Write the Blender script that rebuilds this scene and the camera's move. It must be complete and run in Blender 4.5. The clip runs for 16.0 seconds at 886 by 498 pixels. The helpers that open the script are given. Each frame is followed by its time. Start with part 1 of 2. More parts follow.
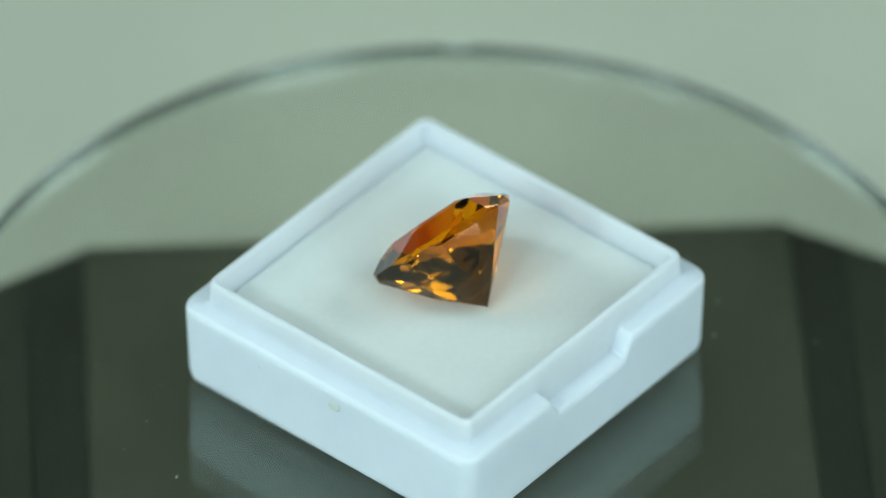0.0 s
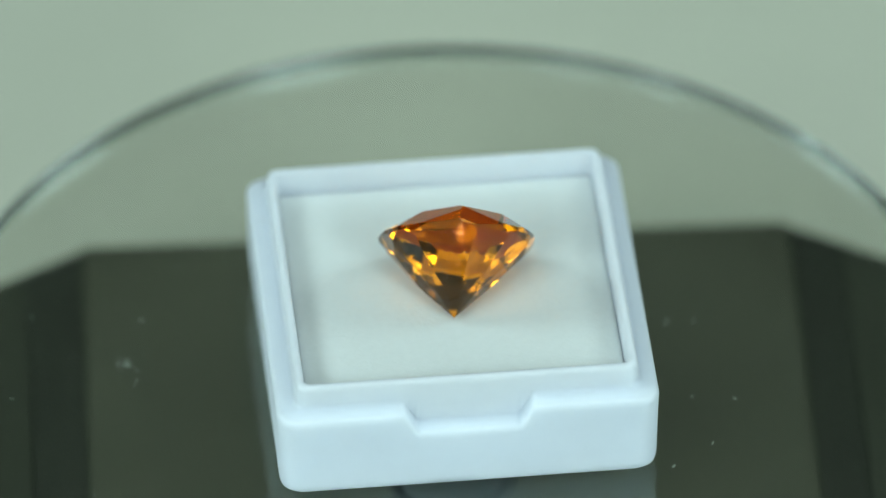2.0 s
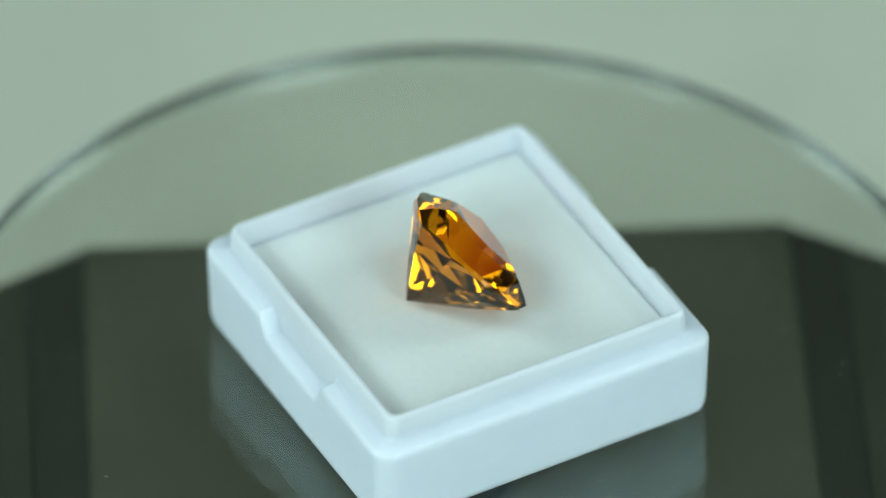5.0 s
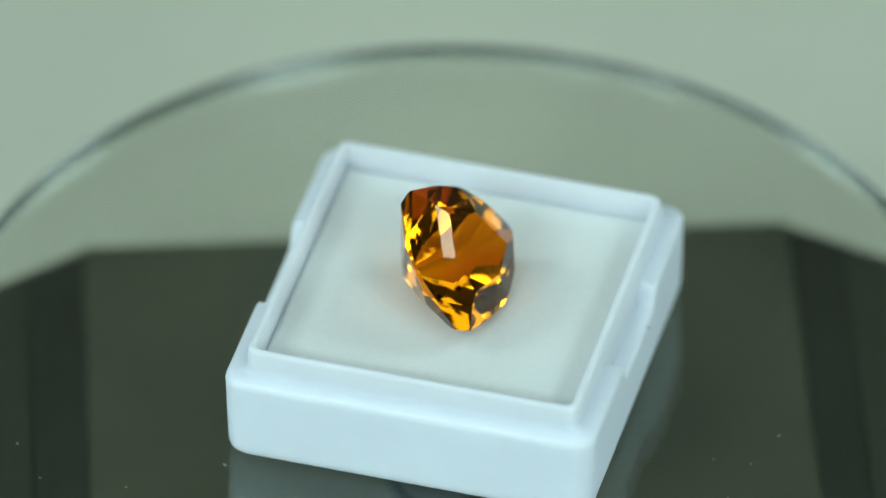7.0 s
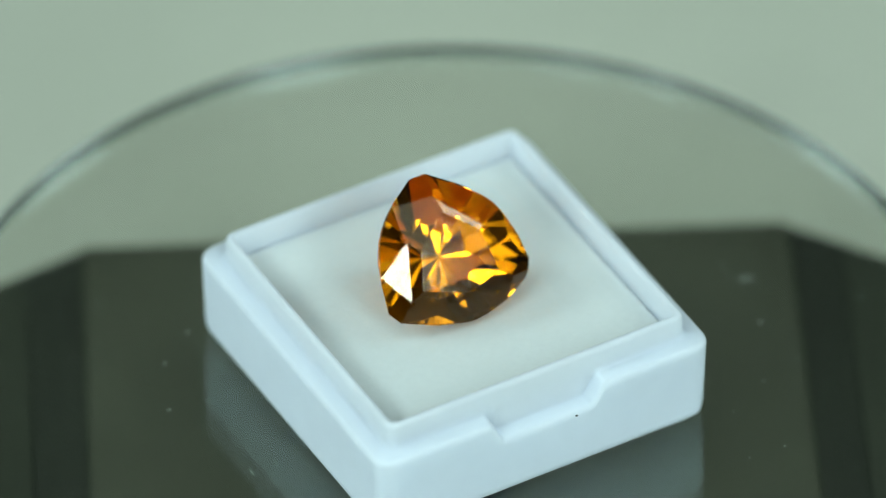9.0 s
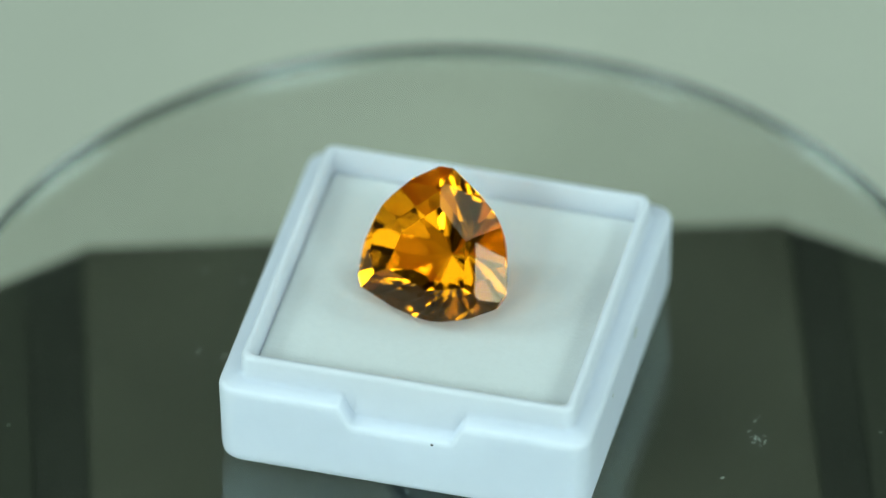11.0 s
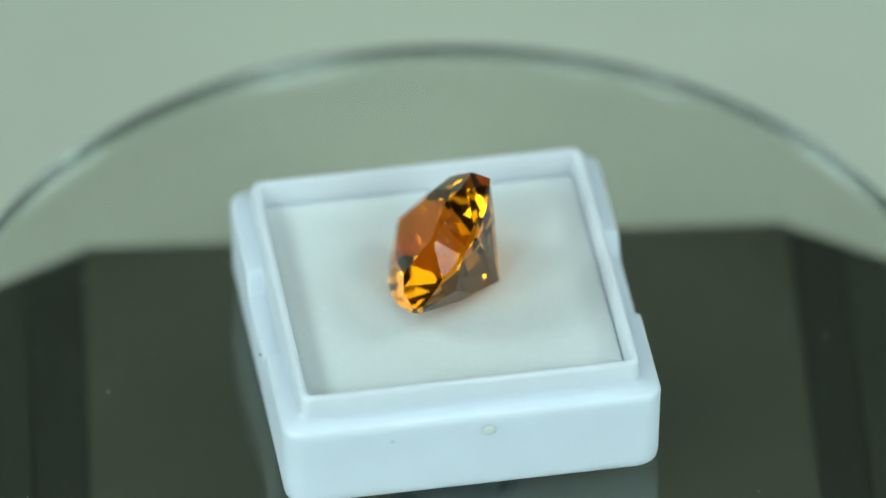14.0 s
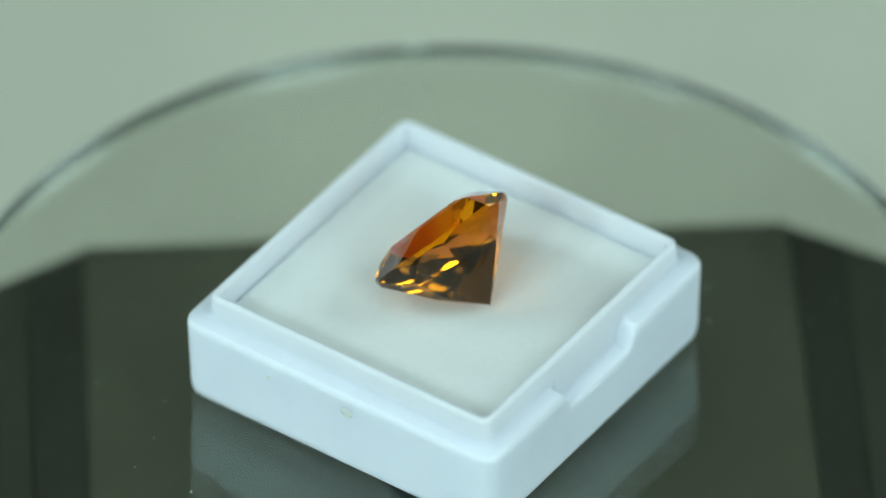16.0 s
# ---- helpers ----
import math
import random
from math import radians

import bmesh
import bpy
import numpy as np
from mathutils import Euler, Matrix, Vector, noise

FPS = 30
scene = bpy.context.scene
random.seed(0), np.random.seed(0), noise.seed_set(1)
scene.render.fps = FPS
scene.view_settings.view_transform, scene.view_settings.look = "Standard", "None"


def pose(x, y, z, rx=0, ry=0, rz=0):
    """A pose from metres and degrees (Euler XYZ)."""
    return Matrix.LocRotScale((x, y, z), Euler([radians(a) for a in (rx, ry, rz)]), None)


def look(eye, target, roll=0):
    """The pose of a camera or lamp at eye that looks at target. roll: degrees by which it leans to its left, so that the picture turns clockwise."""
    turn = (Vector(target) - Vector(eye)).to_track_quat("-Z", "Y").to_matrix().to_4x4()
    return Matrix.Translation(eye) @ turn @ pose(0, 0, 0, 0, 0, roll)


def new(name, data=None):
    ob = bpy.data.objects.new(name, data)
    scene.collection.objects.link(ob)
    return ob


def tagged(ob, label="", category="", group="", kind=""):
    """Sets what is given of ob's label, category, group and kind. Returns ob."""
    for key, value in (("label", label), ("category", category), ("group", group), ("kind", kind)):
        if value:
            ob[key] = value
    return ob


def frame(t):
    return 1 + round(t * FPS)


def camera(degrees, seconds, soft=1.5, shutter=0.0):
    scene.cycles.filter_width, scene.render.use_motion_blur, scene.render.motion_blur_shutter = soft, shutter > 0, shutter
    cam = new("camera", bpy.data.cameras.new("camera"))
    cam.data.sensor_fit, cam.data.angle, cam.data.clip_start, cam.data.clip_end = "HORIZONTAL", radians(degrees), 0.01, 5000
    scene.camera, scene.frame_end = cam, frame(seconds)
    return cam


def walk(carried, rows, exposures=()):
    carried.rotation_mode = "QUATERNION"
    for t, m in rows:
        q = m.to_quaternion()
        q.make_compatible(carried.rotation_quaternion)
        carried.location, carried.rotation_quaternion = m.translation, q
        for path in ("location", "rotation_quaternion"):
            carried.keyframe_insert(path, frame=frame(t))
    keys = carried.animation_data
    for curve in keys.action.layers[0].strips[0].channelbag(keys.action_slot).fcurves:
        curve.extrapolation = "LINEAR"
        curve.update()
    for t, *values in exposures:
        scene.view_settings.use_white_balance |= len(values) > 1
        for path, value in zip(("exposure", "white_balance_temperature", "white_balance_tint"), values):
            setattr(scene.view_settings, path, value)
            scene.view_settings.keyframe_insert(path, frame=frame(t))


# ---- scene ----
cam = camera(5.094, 16.0, soft=1.5)
EYE = (0.0, -0.61066, 0.53481)
AIM = (-0.000564, -0.002732, 0.01479)
walk(cam, [(0.0, look(EYE, AIM, -0.2)), (16.0, look(EYE, AIM, -0.2))], exposures=[(0.0, -0.44), (16.0, -0.44)])
cam.data.dof.use_dof = True
cam.data.dof.focus_distance = 0.799
cam.data.dof.aperture_fstop = 13.0

MM = 0.001
START, RATE = 4.97, 22.203      # degrees at the start, degrees a second, clockwise from above


def angle(t):
    """The disc's turn, with the slight unevenness of its drive."""
    return START - RATE * t + float(np.interp(t, (0, 2, 4, 7, 9, 12, 14, 16), (0, 0.25, -0.05, -0.2, -0.35, 0.1, 0.2, 0)))


def turn(t):
    return pose(0, 0, 0, 0, 0, angle(t))


# ---- light ----
world = bpy.data.worlds.new("room_air")
world.use_nodes = True
world.node_tree.nodes["Background"].inputs["Color"].default_value = (0.62, 0.78, 0.80, 1)
world.node_tree.nodes["Background"].inputs["Strength"].default_value = 0.25
scene.world = world


def area(name, eye, target, sx, sy, watts, colour):
    data = bpy.data.lights.new(name, "AREA")
    data.shape, data.size, data.size_y, data.energy, data.color = "RECTANGLE", sx, sy, watts, colour
    ob = new(name, data)
    ob.matrix_world = look(eye, target)
    return ob


COOL = (0.74, 0.98, 1.0)
area("ceiling_panel", (0.0, -0.50, 1.40), (0, -0.1, 0), 1.15, 0.85, 7.8, COOL)
area("softbox", (-0.368, -0.755, 0.559), (0, 0, 0), 0.12, 0.16, 3.0, COOL)
area("softbox", (-0.604, -0.583, 0.559), (0, 0, 0), 0.14, 0.18, 3.0, COOL)
area("softbox", (0.505, -0.767, 0.54), (0, 0, 0), 0.31, 0.44, 5.3, COOL)
area("side_lamp", (-0.74, 0.05, 0.64), (0, 0, 0), 0.26, 0.26, 3.4, COOL)
area("side_lamp", (0.74, 0.10, 0.64), (0, 0, 0), 0.26, 0.26, 2.8, COOL)


# ---- materials ----
def material(name, colour, rough=0.5, metal=0.0, grain=0.0, scale=400.0, bump=0.0, bump_scale=2000.0, coarse=60.0, spec=0.5):
    m = bpy.data.materials.new(name)
    m.use_nodes = True
    nt = m.node_tree
    b = nt.nodes["Principled BSDF"]
    b.inputs["Roughness"].default_value, b.inputs["Metallic"].default_value = rough, metal
    b.inputs["Specular IOR Level"].default_value = spec
    b.inputs["Base Color"].default_value = (*colour, 1)
    geo = nt.nodes.new("ShaderNodeTexCoord")
    if grain:
        fine, wide = nt.nodes.new("ShaderNodeTexNoise"), nt.nodes.new("ShaderNodeTexNoise")
        fine.inputs["Scale"].default_value, wide.inputs["Scale"].default_value = scale, coarse
        fine.inputs["Detail"].default_value = 4
        add = nt.nodes.new("ShaderNodeMath")
        add.operation = "ADD"
        ramp = nt.nodes.new("ShaderNodeMapRange")
        ramp.inputs["From Min"].default_value, ramp.inputs["From Max"].default_value = 0.6, 1.4
        ramp.inputs["To Min"].default_value, ramp.inputs["To Max"].default_value = 1 - grain, 1 + grain
        mul = nt.nodes.new("ShaderNodeVectorMath")
        mul.operation = "SCALE"
        mul.inputs[0].default_value = colour
        for n in (fine, wide):
            nt.links.new(geo.outputs["Object"], n.inputs["Vector"])
        nt.links.new(fine.outputs["Fac"], add.inputs[0])
        nt.links.new(wide.outputs["Fac"], add.inputs[1])
        nt.links.new(add.outputs[0], ramp.inputs["Value"])
        nt.links.new(ramp.outputs["Result"], mul.inputs["Scale"])
        nt.links.new(mul.outputs[0], b.inputs["Base Color"])
    if bump:
        bn, bp = nt.nodes.new("ShaderNodeTexNoise"), nt.nodes.new("ShaderNodeBump")
        bn.inputs["Scale"].default_value, bn.inputs["Detail"].default_value = bump_scale, 3
        bp.inputs["Strength"].default_value, bp.inputs["Distance"].default_value = bump, 0.0002
        nt.links.new(geo.outputs["Object"], bn.inputs["Vector"])
        nt.links.new(bn.outputs["Fac"], bp.inputs["Height"])
        nt.links.new(bp.outputs["Normal"], b.inputs["Normal"])
    return m


def clear(name, colour, ior, rough=0.0):
    m = material(name, colour, rough)
    b = m.node_tree.nodes["Principled BSDF"]
    b.inputs["Transmission Weight"].default_value, b.inputs["IOR"].default_value = 1.0, ior
    return m


M_PAPER = material("matt_paper", (0.485, 0.485, 0.385), 0.9, grain=0.05, scale=900, coarse=25, bump=0.1)
M_WALL = material("wall_paint", (0.16, 0.15, 0.13), 0.9, grain=0.05, scale=60, coarse=4)
M_CEIL = material("ceiling_paint", (0.36, 0.36, 0.34), 0.9, grain=0.04, scale=60, coarse=4)
M_BOX = material("white_plastic", (0.72, 0.765, 0.85), 0.5, grain=0.02, scale=500, coarse=120, bump=0.04, bump_scale=900)
M_PAD = material("white_foam", (0.68, 0.70, 0.675), 0.95, grain=0.03, scale=1500, coarse=150, bump=0.25, bump_scale=3500)
for m, radius in ((M_BOX, 3.0), (M_PAD, 1.5)):
    b = m.node_tree.nodes["Principled BSDF"]
    b.inputs["Subsurface Weight"].default_value = 0.8
    b.inputs["Subsurface Radius"].default_value = (1.0, 1.0, 1.0)
    b.inputs["Subsurface Scale"].default_value = radius * MM
M_BLACK = material("black_plastic", (0.018, 0.020, 0.013), 0.6, grain=0.15, scale=800, coarse=80, spec=0.25)
M_COVER = material("dull_black_plastic", (0.026, 0.029, 0.018), 0.6, grain=0.12, scale=700, coarse=90, spec=0.25)
M_HUB = material("brushed_grey_metal", (0.16, 0.18, 0.17), 0.28, metal=1.0)
M_RUBBER = material("black_rubber", (0.004, 0.005, 0.005), 0.7, spec=0.2)
M_PANEL = material("solar_panel", (0.049, 0.051, 0.032), 0.45, grain=0.10, scale=300, coarse=60)
M_GLASS = clear("disc_glass", (0.81, 0.835, 0.80), 1.58)
M_RIM = clear("ground_glass_edge", (0.56, 0.73, 0.60), 1.5, 0.2)
M_GEM = clear("amber_crystal", (1.0, 0.30, 0.003), 1.56)
M_GEM.node_tree.nodes["Principled BSDF"].inputs["Specular Tint"].default_value = (1.0, 0.76, 0.52, 1)
M_GLASS.node_tree.nodes["Principled BSDF"].inputs["Specular Tint"].default_value = (0.8, 1.0, 1.0, 1)
M_CHIP = material("frosted_chip", (0.55, 0.62, 0.58), 0.5)
M_MARK = material("sprue_grey", (0.64, 0.68, 0.64), 0.5)
M_DUST = material("pale_lint", (0.28, 0.31, 0.27), 0.9)


# ---- building helpers ----
def mesh_object(name, bm, mat, parent=None, label="", smooth=False):
    me = bpy.data.meshes.new(name)
    bmesh.ops.recalc_face_normals(bm, faces=bm.faces)
    bm.to_mesh(me)
    bm.free()
    if smooth:
        me.shade_smooth()
        me.set_sharp_from_angle(angle=radians(smooth))
    me.materials.append(mat)
    ob = new(name, me)
    if parent:
        ob.parent = parent
    return tagged(ob, label)


def part(name, bm, mat, parent, label="", smooth=False):
    return mesh_object(name, bm, mat, parent, label, smooth)


def loft(bm, rings, close_first=True, close_last=True):
    vs = [[bm.verts.new(p) for p in ring] for ring in rings]
    n = len(vs[0])
    for a, b in zip(vs, vs[1:]):
        for i in range(n):
            bm.faces.new((a[i], a[(i + 1) % n], b[(i + 1) % n], b[i]))
    if close_first:
        bm.faces.new(vs[0][::-1])
    if close_last:
        bm.faces.new(vs[-1])
    return vs


def disc_ring(r, z, n=160):
    return [(r * math.cos(2 * math.pi * i / n), r * math.sin(2 * math.pi * i / n), z) for i in range(n)]


def square_ring(half, corner, z, stops=(-5.5, -5.25, -5.05, -4.8, -4.55, -4.3, -4.05, -3.8, 3.8, 4.05, 4.3, 4.55, 4.8, 5.05, 5.25, 5.5), dip=None, steps=7):
    """A rounded square, in mm; dip(x) lowers it on the two sides that face -y and +y."""
    pts = []
    for k in range(4):
        c, s = math.cos(radians(90 * k)), math.sin(radians(90 * k))
        side = [(x, -half, -dip(x) if dip and k % 2 == 0 else 0.0) for x in stops]
        for j in range(steps):
            a = radians(-90 + 90 * j / (steps - 1))
            side.append((half - corner + corner * math.cos(a), -half + corner + corner * math.sin(a), 0.0))
        pts += [((x * c - y * s) * MM, (x * s + y * c) * MM, (z + d) * MM) for x, y, d in side]
    return pts


def box_bm(x0, x1, y0, y1, z0, z1, bevel=0.0):
    bm = bmesh.new()
    bmesh.ops.create_cube(bm, size=1)
    for v in bm.verts:
        v.co = ((x0 + x1) / 2 + v.co.x * (x1 - x0), (y0 + y1) / 2 + v.co.y * (y1 - y0), (z0 + z1) / 2 + v.co.z * (z1 - z0))
    if bevel:
        bmesh.ops.bevel(bm, geom=bm.edges[:], offset=bevel, segments=2, affect="EDGES")
    return bm


def prism(bm, outline, z0, z1, top_in=0.0):
    cx = sum(p[0] for p in outline) / len(outline)
    cy = sum(p[1] for p in outline) / len(outline)

    def ring(z, k):
        return [((cx + (x - cx) * k) * MM, (cy + (y - cy) * k) * MM, z * MM) for x, y in outline]
    loft(bm, [ring(z0, 1), ring(z1 - top_in, 1), ring(z1, 1 - top_in / 30)])


# ---- the room ----
TABLE_Z = -0.026


def slab(name, x0, x1, y0, y1, z0, z1, mat, label, category):
    return tagged(mesh_object(name, box_bm(x0, x1, y0, y1, z0, z1), mat), label, category, kind="structure")


slab("floor", -1.5, 1.5, -1.6, 1.5, -0.82, -0.78, M_WALL, "grey matt floor of the plain room", "floor")
slab("wall_north", -1.5, 1.5, 1.4, 1.5, -0.78, 1.55, M_WALL, "plain grey painted room wall", "wall")
slab("wall_south", -1.5, 1.5, -1.6, -1.5, -0.78, 1.55, M_WALL, "plain grey painted room wall", "wall")
slab("wall_east", 1.4, 1.5, -1.5, 1.4, -0.78, 1.55, M_WALL, "plain grey painted room wall", "wall")
slab("wall_west", -1.5, -1.4, -1.5, 1.4, -0.78, 1.55, M_WALL, "plain grey painted room wall", "wall")
slab("ceiling", -1.5, 1.5, -1.6, 1.5, 1.55, 1.63, M_CEIL, "plain pale painted ceiling", "ceiling")
slab("tabletop", -0.8, 0.8, -0.45, 0.9, -0.78, TABLE_Z, M_PAPER, "grey-green matt tabletop under the turntable", "tabletop")


# ---- the turntable ----
def make_turntable():
    base = tagged(new("turntable"), "black display turntable with clear glass disc and solar panel", "turntable")
    base.matrix_world = pose(0, 0, 0, 0, 0, 3.0)
    foot = TABLE_Z / MM
    back, front = 31.3, 33.0
    outline = [(-29.8, back), (30.4, back), (35, back - 2.6), (39.5, back - 5.4), (47, 17), (47, -18), (38.5, -28.5), (30.5, -front), (-30.5, -front), (-38.5, -28.5), (-47, -18), (-47, 17), (-39, back - 5.4), (-34.4, back - 2.6)]
    bm = bmesh.new()
    prism(bm, outline, foot, -14.5, 0.5)
    part("body", bm, M_BLACK, base)
    bm = box_bm(-0.0297, 0.0304, -0.0325, 0.0310, -0.0146, -0.014, 0.0003)
    part("solar_panel", bm, M_PANEL, base, "dull olive-brown solar panel")
    for s, x0, x1 in ((-1, 34.4, 46.2), (1, 34.6, 46.2)):
        wing = [(x0, 27.6), (38.9, 25.4), (x1, 16.5), (x1, -18), (38, -28), (x0, -30)]
        bm = bmesh.new()
        prism(bm, [(x * s, y) for x, y in wing], -14.6, -14.1, 0.15)
        part("side_cover", bm, M_COVER, base)
    bm = bmesh.new()
    loft(bm, [disc_ring(r * MM, z * MM, 64) for r, z in ((5.3, -14.0), (5.3, -13.4), (4.4, -13.2), (4.4, -4.6), (3.3, -4.3), (3.1, -3.6), (2.9, -3.5))])
    hub = part("hub", bm, M_HUB, base, "grey metal hub under the disc", smooth=30)
    bm = bmesh.new()
    loft(bm, [disc_ring(r * MM, z * MM, 64) for r, z in ((4.4, -5.6), (5.0, -5.5), (5.1, -5.2), (5.1, -3.6), (4.95, -3.4), (4.2, -3.38), (4.05, -3.6), (4.0, -4.4), (4.0, -5.0))], False, False)
    part("collar", bm, M_RUBBER, hub, "black rubber collar", smooth=30)
    bm = bmesh.new()
    R, H = 42.7, 3.3
    loft(bm, [disc_ring(r * MM, z * MM, 256) for r, z in ((R - 0.4, -H), (R - 0.12, 0.12 - H), (R, 0.4 - H), (R, -0.4), (R - 0.12, -0.12), (R - 0.4, 0.0))])
    disc = part("disc", bm, M_GLASS, base, "clear glass disc with ground rim", smooth=12)
    disc.data.materials.append(M_RIM)
    for f in disc.data.polygons:
        f.material_index = 1 if len(f.vertices) == 4 else 0
    bm = bmesh.new()
    rng = random.Random(2)
    for i in range(9):
        a = radians(81 + rng.uniform(-1.2, 1.2))
        got = bmesh.ops.create_icosphere(bm, subdivisions=1, radius=rng.uniform(0.08, 0.22) * MM)
        for v in got["verts"]:
            v.co = v.co + Vector((math.cos(a), math.sin(a), 0)) * (R - 0.15) * MM + Vector((0, 0, -rng.uniform(0.1, 0.9) * MM))
    part("chip", bm, M_CHIP, disc, "tiny frosted chip on the rim")
    disc.visible_shadow = False
    return base, disc


turntable, disc = make_turntable()


# ---- the gem box ----
BOX_AT = (-0.35, 0.45)


def make_gem_box():
    thing = tagged(new("gem_box"), "small square white plastic gem box without its lid", "gem box")

    def dip(x):
        k = max(0.0, min(1.0, (5.35 - abs(x)) / 1.35))
        return k * k * (3 - 2 * k) * 1.9
    L, O = 7.95, 15.38
    rows = [(14.3, 1.6, 0.0, 0), (14.85, 1.6, 0.12, 0), (15.15, 1.6, 0.5, 0), (15.24, 1.6, 1.0, 0), (15.26, 1.6, 1.3, 0), (O - 0.02, 1.55, L - 0.9, 1), (O, 1.55, L - 0.6, 1), (O - 0.05, 1.5, L - 0.3, 1), (O - 0.17, 1.45, L - 0.1, 1), (O - 0.38, 1.4, L - 0.0, 1),
            (14.1, 0.9, L + 0.05, 1), (13.87, 0.9, L + 0.25, 1), (13.8, 0.9, L + 0.5, 0), (13.79, 0.9, L + 0.7, 0), (13.76, 0.9, 9.6, 0), (13.74, 0.9, 9.8, 0), (13.65, 0.85, 10.08, 0), (13.45, 0.8, 10.18, 0), (13.2, 0.7, 10.1, 0), (13.08, 0.6, 9.9, 0), (13.0, 0.5, 7.8, 0), (13.0, 0.5, 1.5, 0)]
    bm = bmesh.new()
    loft(bm, [square_ring(h, c, z, dip=dip if d else None) for h, c, z, d in rows])
    part("tray", bm, M_BOX, thing, smooth=50)
    # two moulding marks on one plain side
    for y, z, r in ((-1.2, 6.2, 0.6), (6.6, 6.1, 0.2)):
        bm = bmesh.new()
        bmesh.ops.create_icosphere(bm, subdivisions=2, radius=1)
        for v in bm.verts:
            v.co = ((-15.24 + v.co.x * 0.04 - 0.13) * MM, (y + v.co.y * r) * MM, (z + v.co.z * r * 0.8) * MM)
        part("moulding_mark", bm, M_MARK, thing, "small greyish moulding mark", smooth=80)
    # a speck of dirt under the notch of one side
    bm = bmesh.new()
    bmesh.ops.create_icosphere(bm, subdivisions=2, radius=1)
    for v in bm.verts:
        v.co = ((-2.6 + v.co.x * 0.13) * MM, (15.40 + v.co.y * 0.08) * MM, (5.6 + v.co.z * 0.08) * MM)
    part("dirt_speck", bm, M_BLACK, thing, "tiny dark speck of dirt", smooth=80)
    return thing


gem_box = make_gem_box()


def make_pad():
    top = 7.96
    rows = [(12.97, 0.4, 1.52), (12.97, 0.4, top - 0.5), (12.95, 0.4, top - 0.3), (12.87, 0.4, top - 0.15), (12.65, 0.4, top - 0.05), (12.3, 0.4, top - 0.01)]
    rows += [(h, 0.35, top) for h in (11.5, 10, 9, 8, 7, 6.4, 5.8, 5.2, 4.6, 4.0, 3.4, 2.8, 2.2, 1.6, 1.0, 0.5)]
    stops = [-0.9 + 0.12 * i for i in range(16)]
    bm = bmesh.new()
    loft(bm, [square_ring(h, c, z, [q * (h - c) for q in stops]) for h, c, z in rows])
    # the stone's weight has pressed a shallow hollow
    for v in bm.verts:
        if v.co.z > (top - 0.02) * MM:
            v.co.z -= 0.12 * MM * math.exp(-((v.co.x + 0.13 * MM) ** 2 + (v.co.y + 1.58 * MM) ** 2) / (2 * (3.2 * MM) ** 2))
    return tagged(mesh_object("foam_pad", bm, M_PAD, smooth=40), "flat white foam pad filling the gem box", "foam pad")


foam_pad = make_pad()


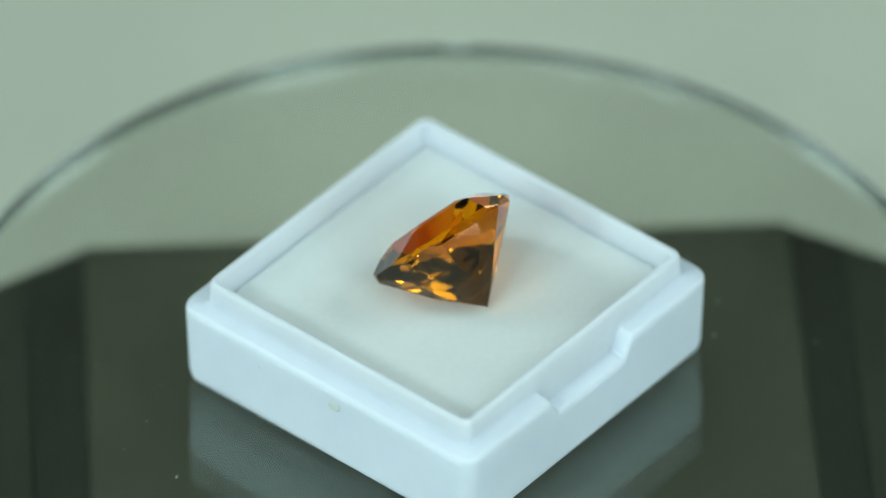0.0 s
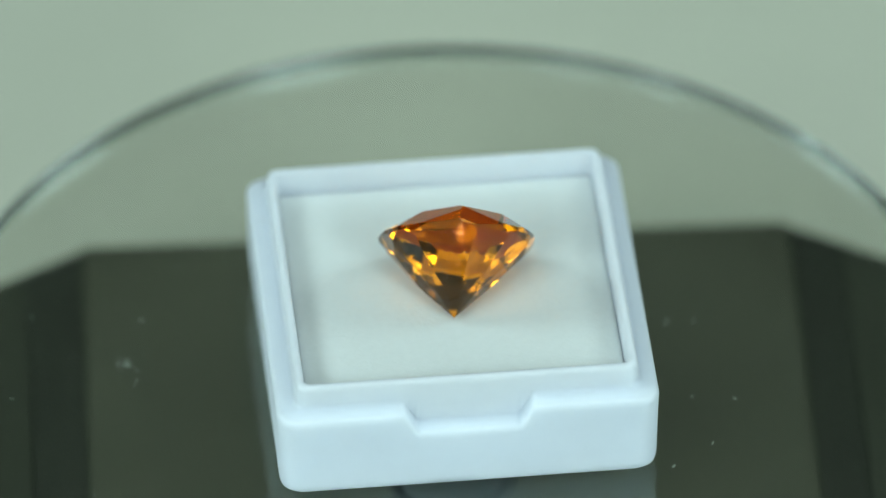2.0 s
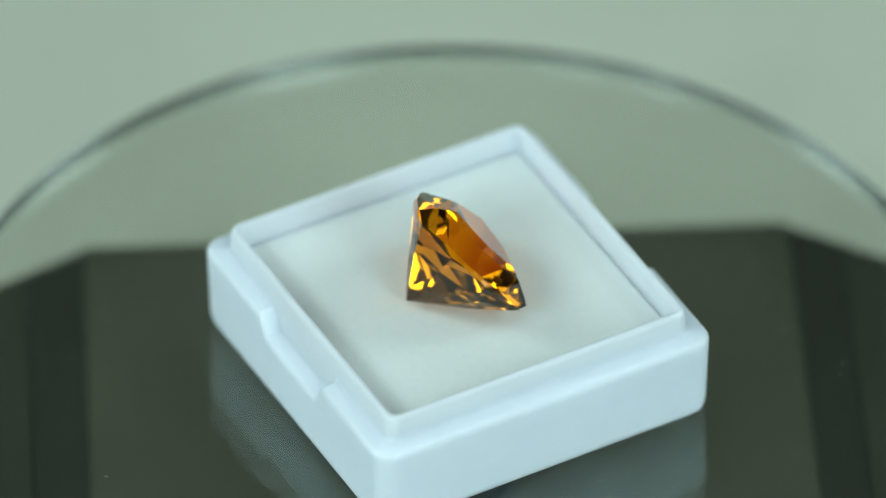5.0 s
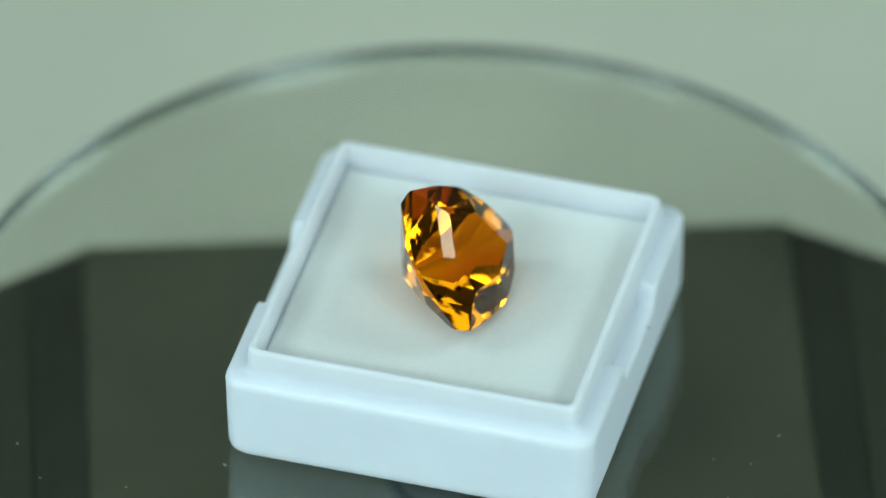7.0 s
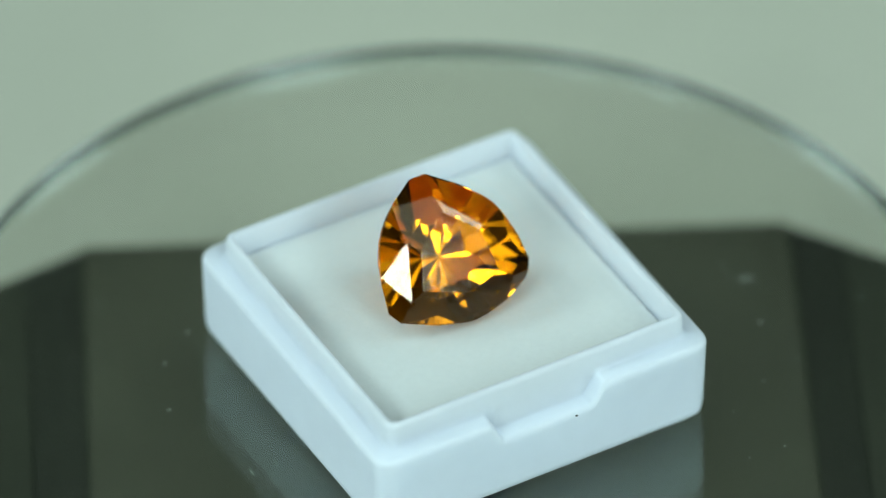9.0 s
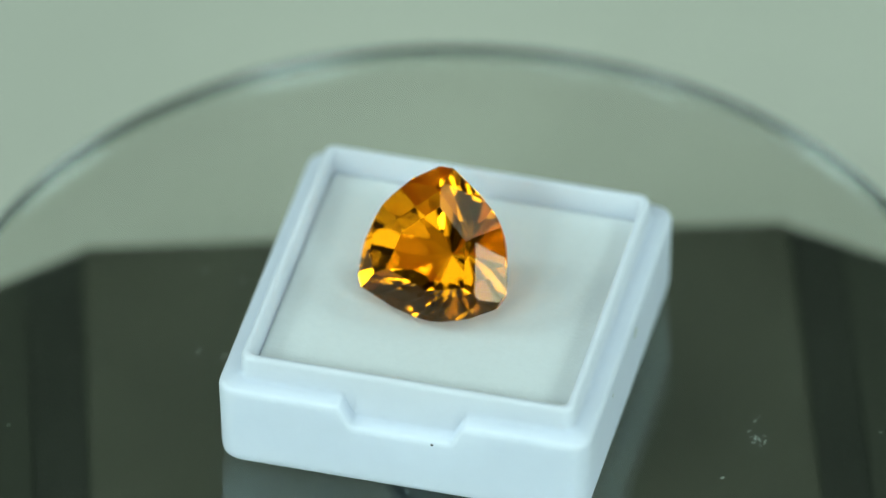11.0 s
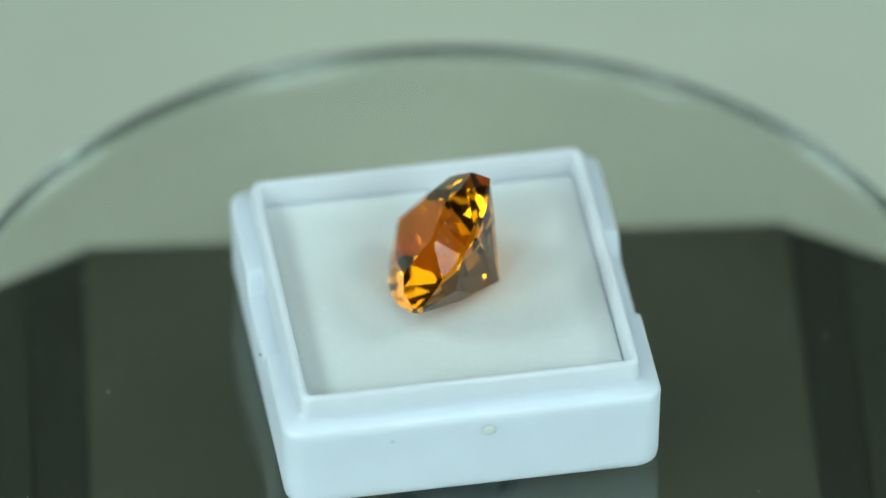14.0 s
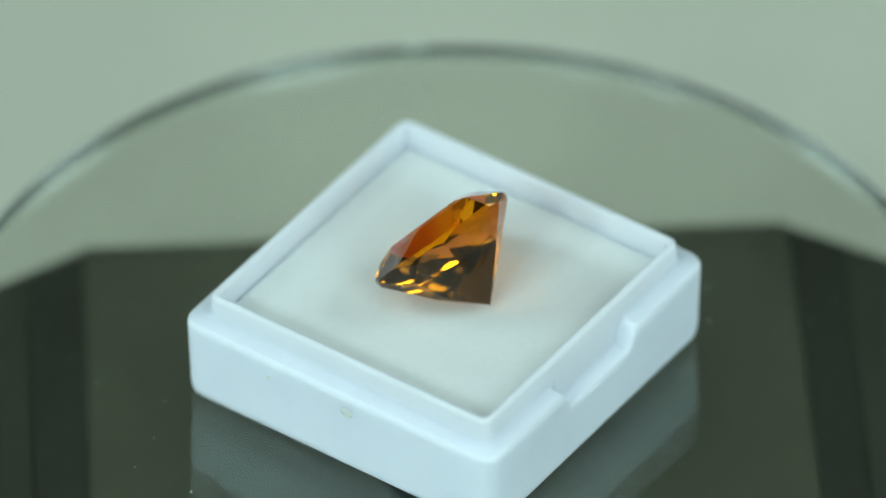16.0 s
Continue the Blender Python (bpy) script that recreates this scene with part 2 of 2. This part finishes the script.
# ---- the gem ----
def make_gem():
    thing = tagged(new("gemstone"), "orange faceted triangular gemstone lying tilted on white foam", "gemstone")
    bm = bmesh.new()
    bmesh.ops.create_cube(bm, size=24)

    def slice_off(co, no):
        """Keeps what lies behind the plane through co and closes the cut with a facet."""
        got = bmesh.ops.bisect_plane(bm, geom=bm.verts[:] + bm.edges[:] + bm.faces[:], plane_co=co, plane_no=no, clear_outer=True)
        edges = [e for e in got["geom_cut"] if isinstance(e, bmesh.types.BMEdge)]
        if len(edges) > 2:
            bmesh.ops.contextual_create(bm, geom=edges)

    def rim(az, tilt, dist, z):
        """A facet whose normal points to az, tilted from level, at that distance from the axis at height z."""
        a, b = radians(az), radians(tilt)
        slice_off(Vector((math.cos(a) * dist, math.sin(a) * dist, z)), Vector((math.cos(a) * math.cos(b), math.sin(a) * math.cos(b), math.sin(b))))

    def facet(p, q, r):
        """A facet through three points, facing away from the stone's heart."""
        no = (q - p).cross(r - p).normalized()
        slice_off(p, no if no.dot(p - Vector((0, 0, -1.5))) > 0 else -no)

    def at_az(az, dist, z):
        return Vector((math.cos(radians(az)) * dist, math.sin(radians(az)) * dist, z))

    # the girdle: three bowed sides in four flats each, and three blunt tips
    tips, reach, band = (6.9, 7.15, 6.4), (6.25, 5.55, 5.4), 0.2
    flats = [(120 * k, tips[k]) for k in range(3)] + [(60 + 120 * k + off, reach[k]) for k in range(3) for off in (-14.5, -5.0, 5.0, 14.5)]

    def girdle(az, z):
        p = at_az(az, min(d / math.cos(radians(az - a)) for a, d in flats if math.cos(radians(az - a)) > 0.3), z)
        p.z -= 0.14 + 0.045 * p.x       # the girdle leans a little against the table
        return p

    for az, d in flats:
        rim(az, 0, d, 0)

    # the crown: a six-sided table, a step of six strips round it, then triangles down to the girdle
    high, step = 1.55, 1.2
    inner = [Vector((x, y, high)) for x, y in ((3.75, 0.15), (1.35, 3.0), (-1.75, 3.9), (-3.08, 0.35), (-2.6, -2.75), (1.25, -2.35))]
    outer = [Vector((x, y, step)) for x, y in ((5.2, 0.15), (2.3, 3.68), (-2.4, 5.0), (-3.85, 0.45), (-3.2, -3.75), (1.7, -2.95))]
    slice_off(Vector((0, 0, high)), Vector((0, 0, 1)))
    for k in range(6):
        a, b = inner[k], inner[(k + 1) % 6]
        mid = (outer[k] + outer[(k + 1) % 6]) / 2
        side = 60 + 120 * (k // 2)
        foot = girdle(side + (-27 if k % 2 == 0 else 27), band)
        facet(a, b, mid)
        facet(mid, mid + (b - a), foot)
    for k in range(3):
        side, tip = 60 + 120 * k, 120 * k
        for s in (-1, 1):
            facet(outer[2 * k + 1], girdle(side, band), girdle(side + 27 * s, band))
            facet(outer[2 * k], girdle(tip + 1.5 * s, band), girdle(tip + 33 * s, band))

    # the pavilion: two rows of girdle facets, mains, and narrow facets that run together in the culet
    culet = Vector((-0.21, 0.10, -6.95))

    def level(az):
        return Vector((-math.sin(radians(az)), math.cos(radians(az)), 0))

    for k in range(3):
        side = 60 + 120 * k
        for off in (-24, -8, 8, 24):
            foot = girdle(side + off, -band)
            rim(side + off, -27, foot.xy.length * math.cos(radians(2)), foot.z)
        for off in (-37, -11, 11, 37):
            az = side + off
            foot = girdle(az, -band - 0.35)
            run = Vector((foot.x - culet.x, foot.y - culet.y, 0))
            low_side = math.cos(radians(az)) < 0.2
            bend = culet + run * 0.42 + Vector((0, 0, run.length * 0.42 * 0.88))
            facet(foot, foot + level(az), bend if low_side else culet)
            for more in ((-8.7, 0, 8.7) if low_side else ()):
                facet(culet, culet + level(az + more), bend)
        # long narrow facets that take off the ridges between the mains
        for off, way, ease in ((-48, 0.40, 2.4), (-24, 0.45, 2.0), (0, 0.35, 2.6), (24, 0.55, 2.0), (48, 0.5, 2.4)):
            az = side + off
            a = radians(az)
            if math.cos(a) < 0.2:
                continue
            foot = girdle(az, -band - 0.35)
            waist, run = culet.lerp(foot, way), foot - culet
            rim(az, ease - math.degrees(math.atan2(run.xy.length, run.z)), waist.x * math.cos(a) + waist.y * math.sin(a), waist.z)
        for off in (-32, -16, 0, 16, 32):
            foot = girdle(side + off, -band - 0.95)
            rim(side + off, -32.5, foot.xy.length * math.cos(radians(4)) - 0.30, foot.z)
    bmesh.ops.remove_doubles(bm, verts=bm.verts, dist=0.003)
    bmesh.ops.recalc_face_normals(bm, faces=bm.faces)
    bm.normal_update()

    # how the stone lies: two axes of the table and its normal
    e1, e2, n = Vector((0.4554, -0.4204, 0.7848)), Vector((0.7432, 0.6648, -0.0752)), Vector((-0.4901, 0.6175, 0.6152))
    at = Vector((-0.669, 1.299, 13.204)) - n * 0.12 - Vector((0, 0, 0.12))
    groups = {"table_facet": [], "crown": [], "girdle": [], "pavilion": []}
    for f in bm.faces:
        z = f.normal.z
        groups["table_facet" if z > 0.999 else "crown" if z > 0.1 else "girdle" if z > -0.1 else "pavilion"].append(f)
    for name, faces in groups.items():
        verts = sorted({v for f in faces for v in f.verts}, key=lambda v: v.index)
        place = {v: i for i, v in enumerate(verts)}
        me = bpy.data.meshes.new(name)
        me.from_pydata([(at + e1 * v.co.x + e2 * v.co.y + n * v.co.z) * MM for v in verts], [], [[place[v] for v in f.verts] for f in faces])
        me.materials.append(M_GEM)
        ob = new(name, me)
        ob.parent = thing
    bm.free()
    return thing


gemstone = make_gem()


# ---- lint on the disc ----
def make_dust():
    rng = random.Random(5)
    bm = bmesh.new()

    def speck(x, y, size, stretch, b):
        got = bmesh.ops.create_icosphere(bm, subdivisions=1, radius=size * MM)
        for v in got["verts"]:
            u, w = v.co.x * stretch, v.co.y
            v.co = (x * MM + u * math.cos(b) - w * math.sin(b), y * MM + u * math.sin(b) + w * math.cos(b), v.co.z * 0.5 + size * 0.5 * MM + 0.00001)

    def placed(t, x, y):
        a = -radians(angle(t))
        return x * math.cos(a) - y * math.sin(a), x * math.sin(a) + y * math.cos(a)

    # the fluff and the larger specks, as they lie when the disc has turned for t seconds
    for t, x, y, size, stretch, b in ((2.3, 18.2, 3.2, 0.07, 12, 1.3), (2.3, 19.9, -12.1, 0.12, 2.5, 1.0), (2.3, 16.4, -14.5, 0.13, 2.6, 0.9), (9, -22.8, -5.5, 0.13, 2, 0.3),
                                      (9, -19.6, -4.3, 0.13, 1.6, 1.2), (9, 25.4, 5.2, 0.16, 1.8, 1.1), (9, 27, -10.1, 0.1, 1.4, 0.3), (3.5, 19.6, -6.5, 0.07, 9, 1.0), (7, -35, -9.5, 0.12, 1.3, 0)):
        speck(*placed(t, x, y), size * 0.8, stretch, b - radians(angle(t)))
    fx, fy = placed(2.3, -26.1, 3.3)
    for i in range(14):
        speck(fx + rng.gauss(0, 0.55), fy + rng.gauss(0, 0.45), rng.uniform(0.035, 0.08), rng.uniform(1.5, 6), rng.uniform(0, 3.1))
    for i in range(34):
        a, r = rng.uniform(0, 2 * math.pi), rng.uniform(22.5, 41)
        speck(r * math.cos(a), r * math.sin(a), rng.choice((0.04, 0.05, 0.06, 0.08)), rng.uniform(0.8, 3), rng.uniform(0, 3.1))
    return tagged(mesh_object("lint", bm, M_DUST), "tiny pale specks of lint on the glass disc", "lint", kind="stuff")


lint = make_dust()


# ---- what moves ----
def motions():
    times = [0.5 * i for i in range(33)]
    box_in = pose(BOX_AT[0] * MM, BOX_AT[1] * MM, 0, 0, 0, 45)
    walk(disc, [(t, pose(0, -1.3 * MM, 0, 0, 0, angle(t))) for t in times])
    walk(gem_box, [(t, turn(t) @ box_in) for t in times])
    walk(foam_pad, [(t, turn(t) @ box_in) for t in times])
    walk(gemstone, [(t, turn(t)) for t in times])
    walk(lint, [(t, turn(t)) for t in times])


motions()
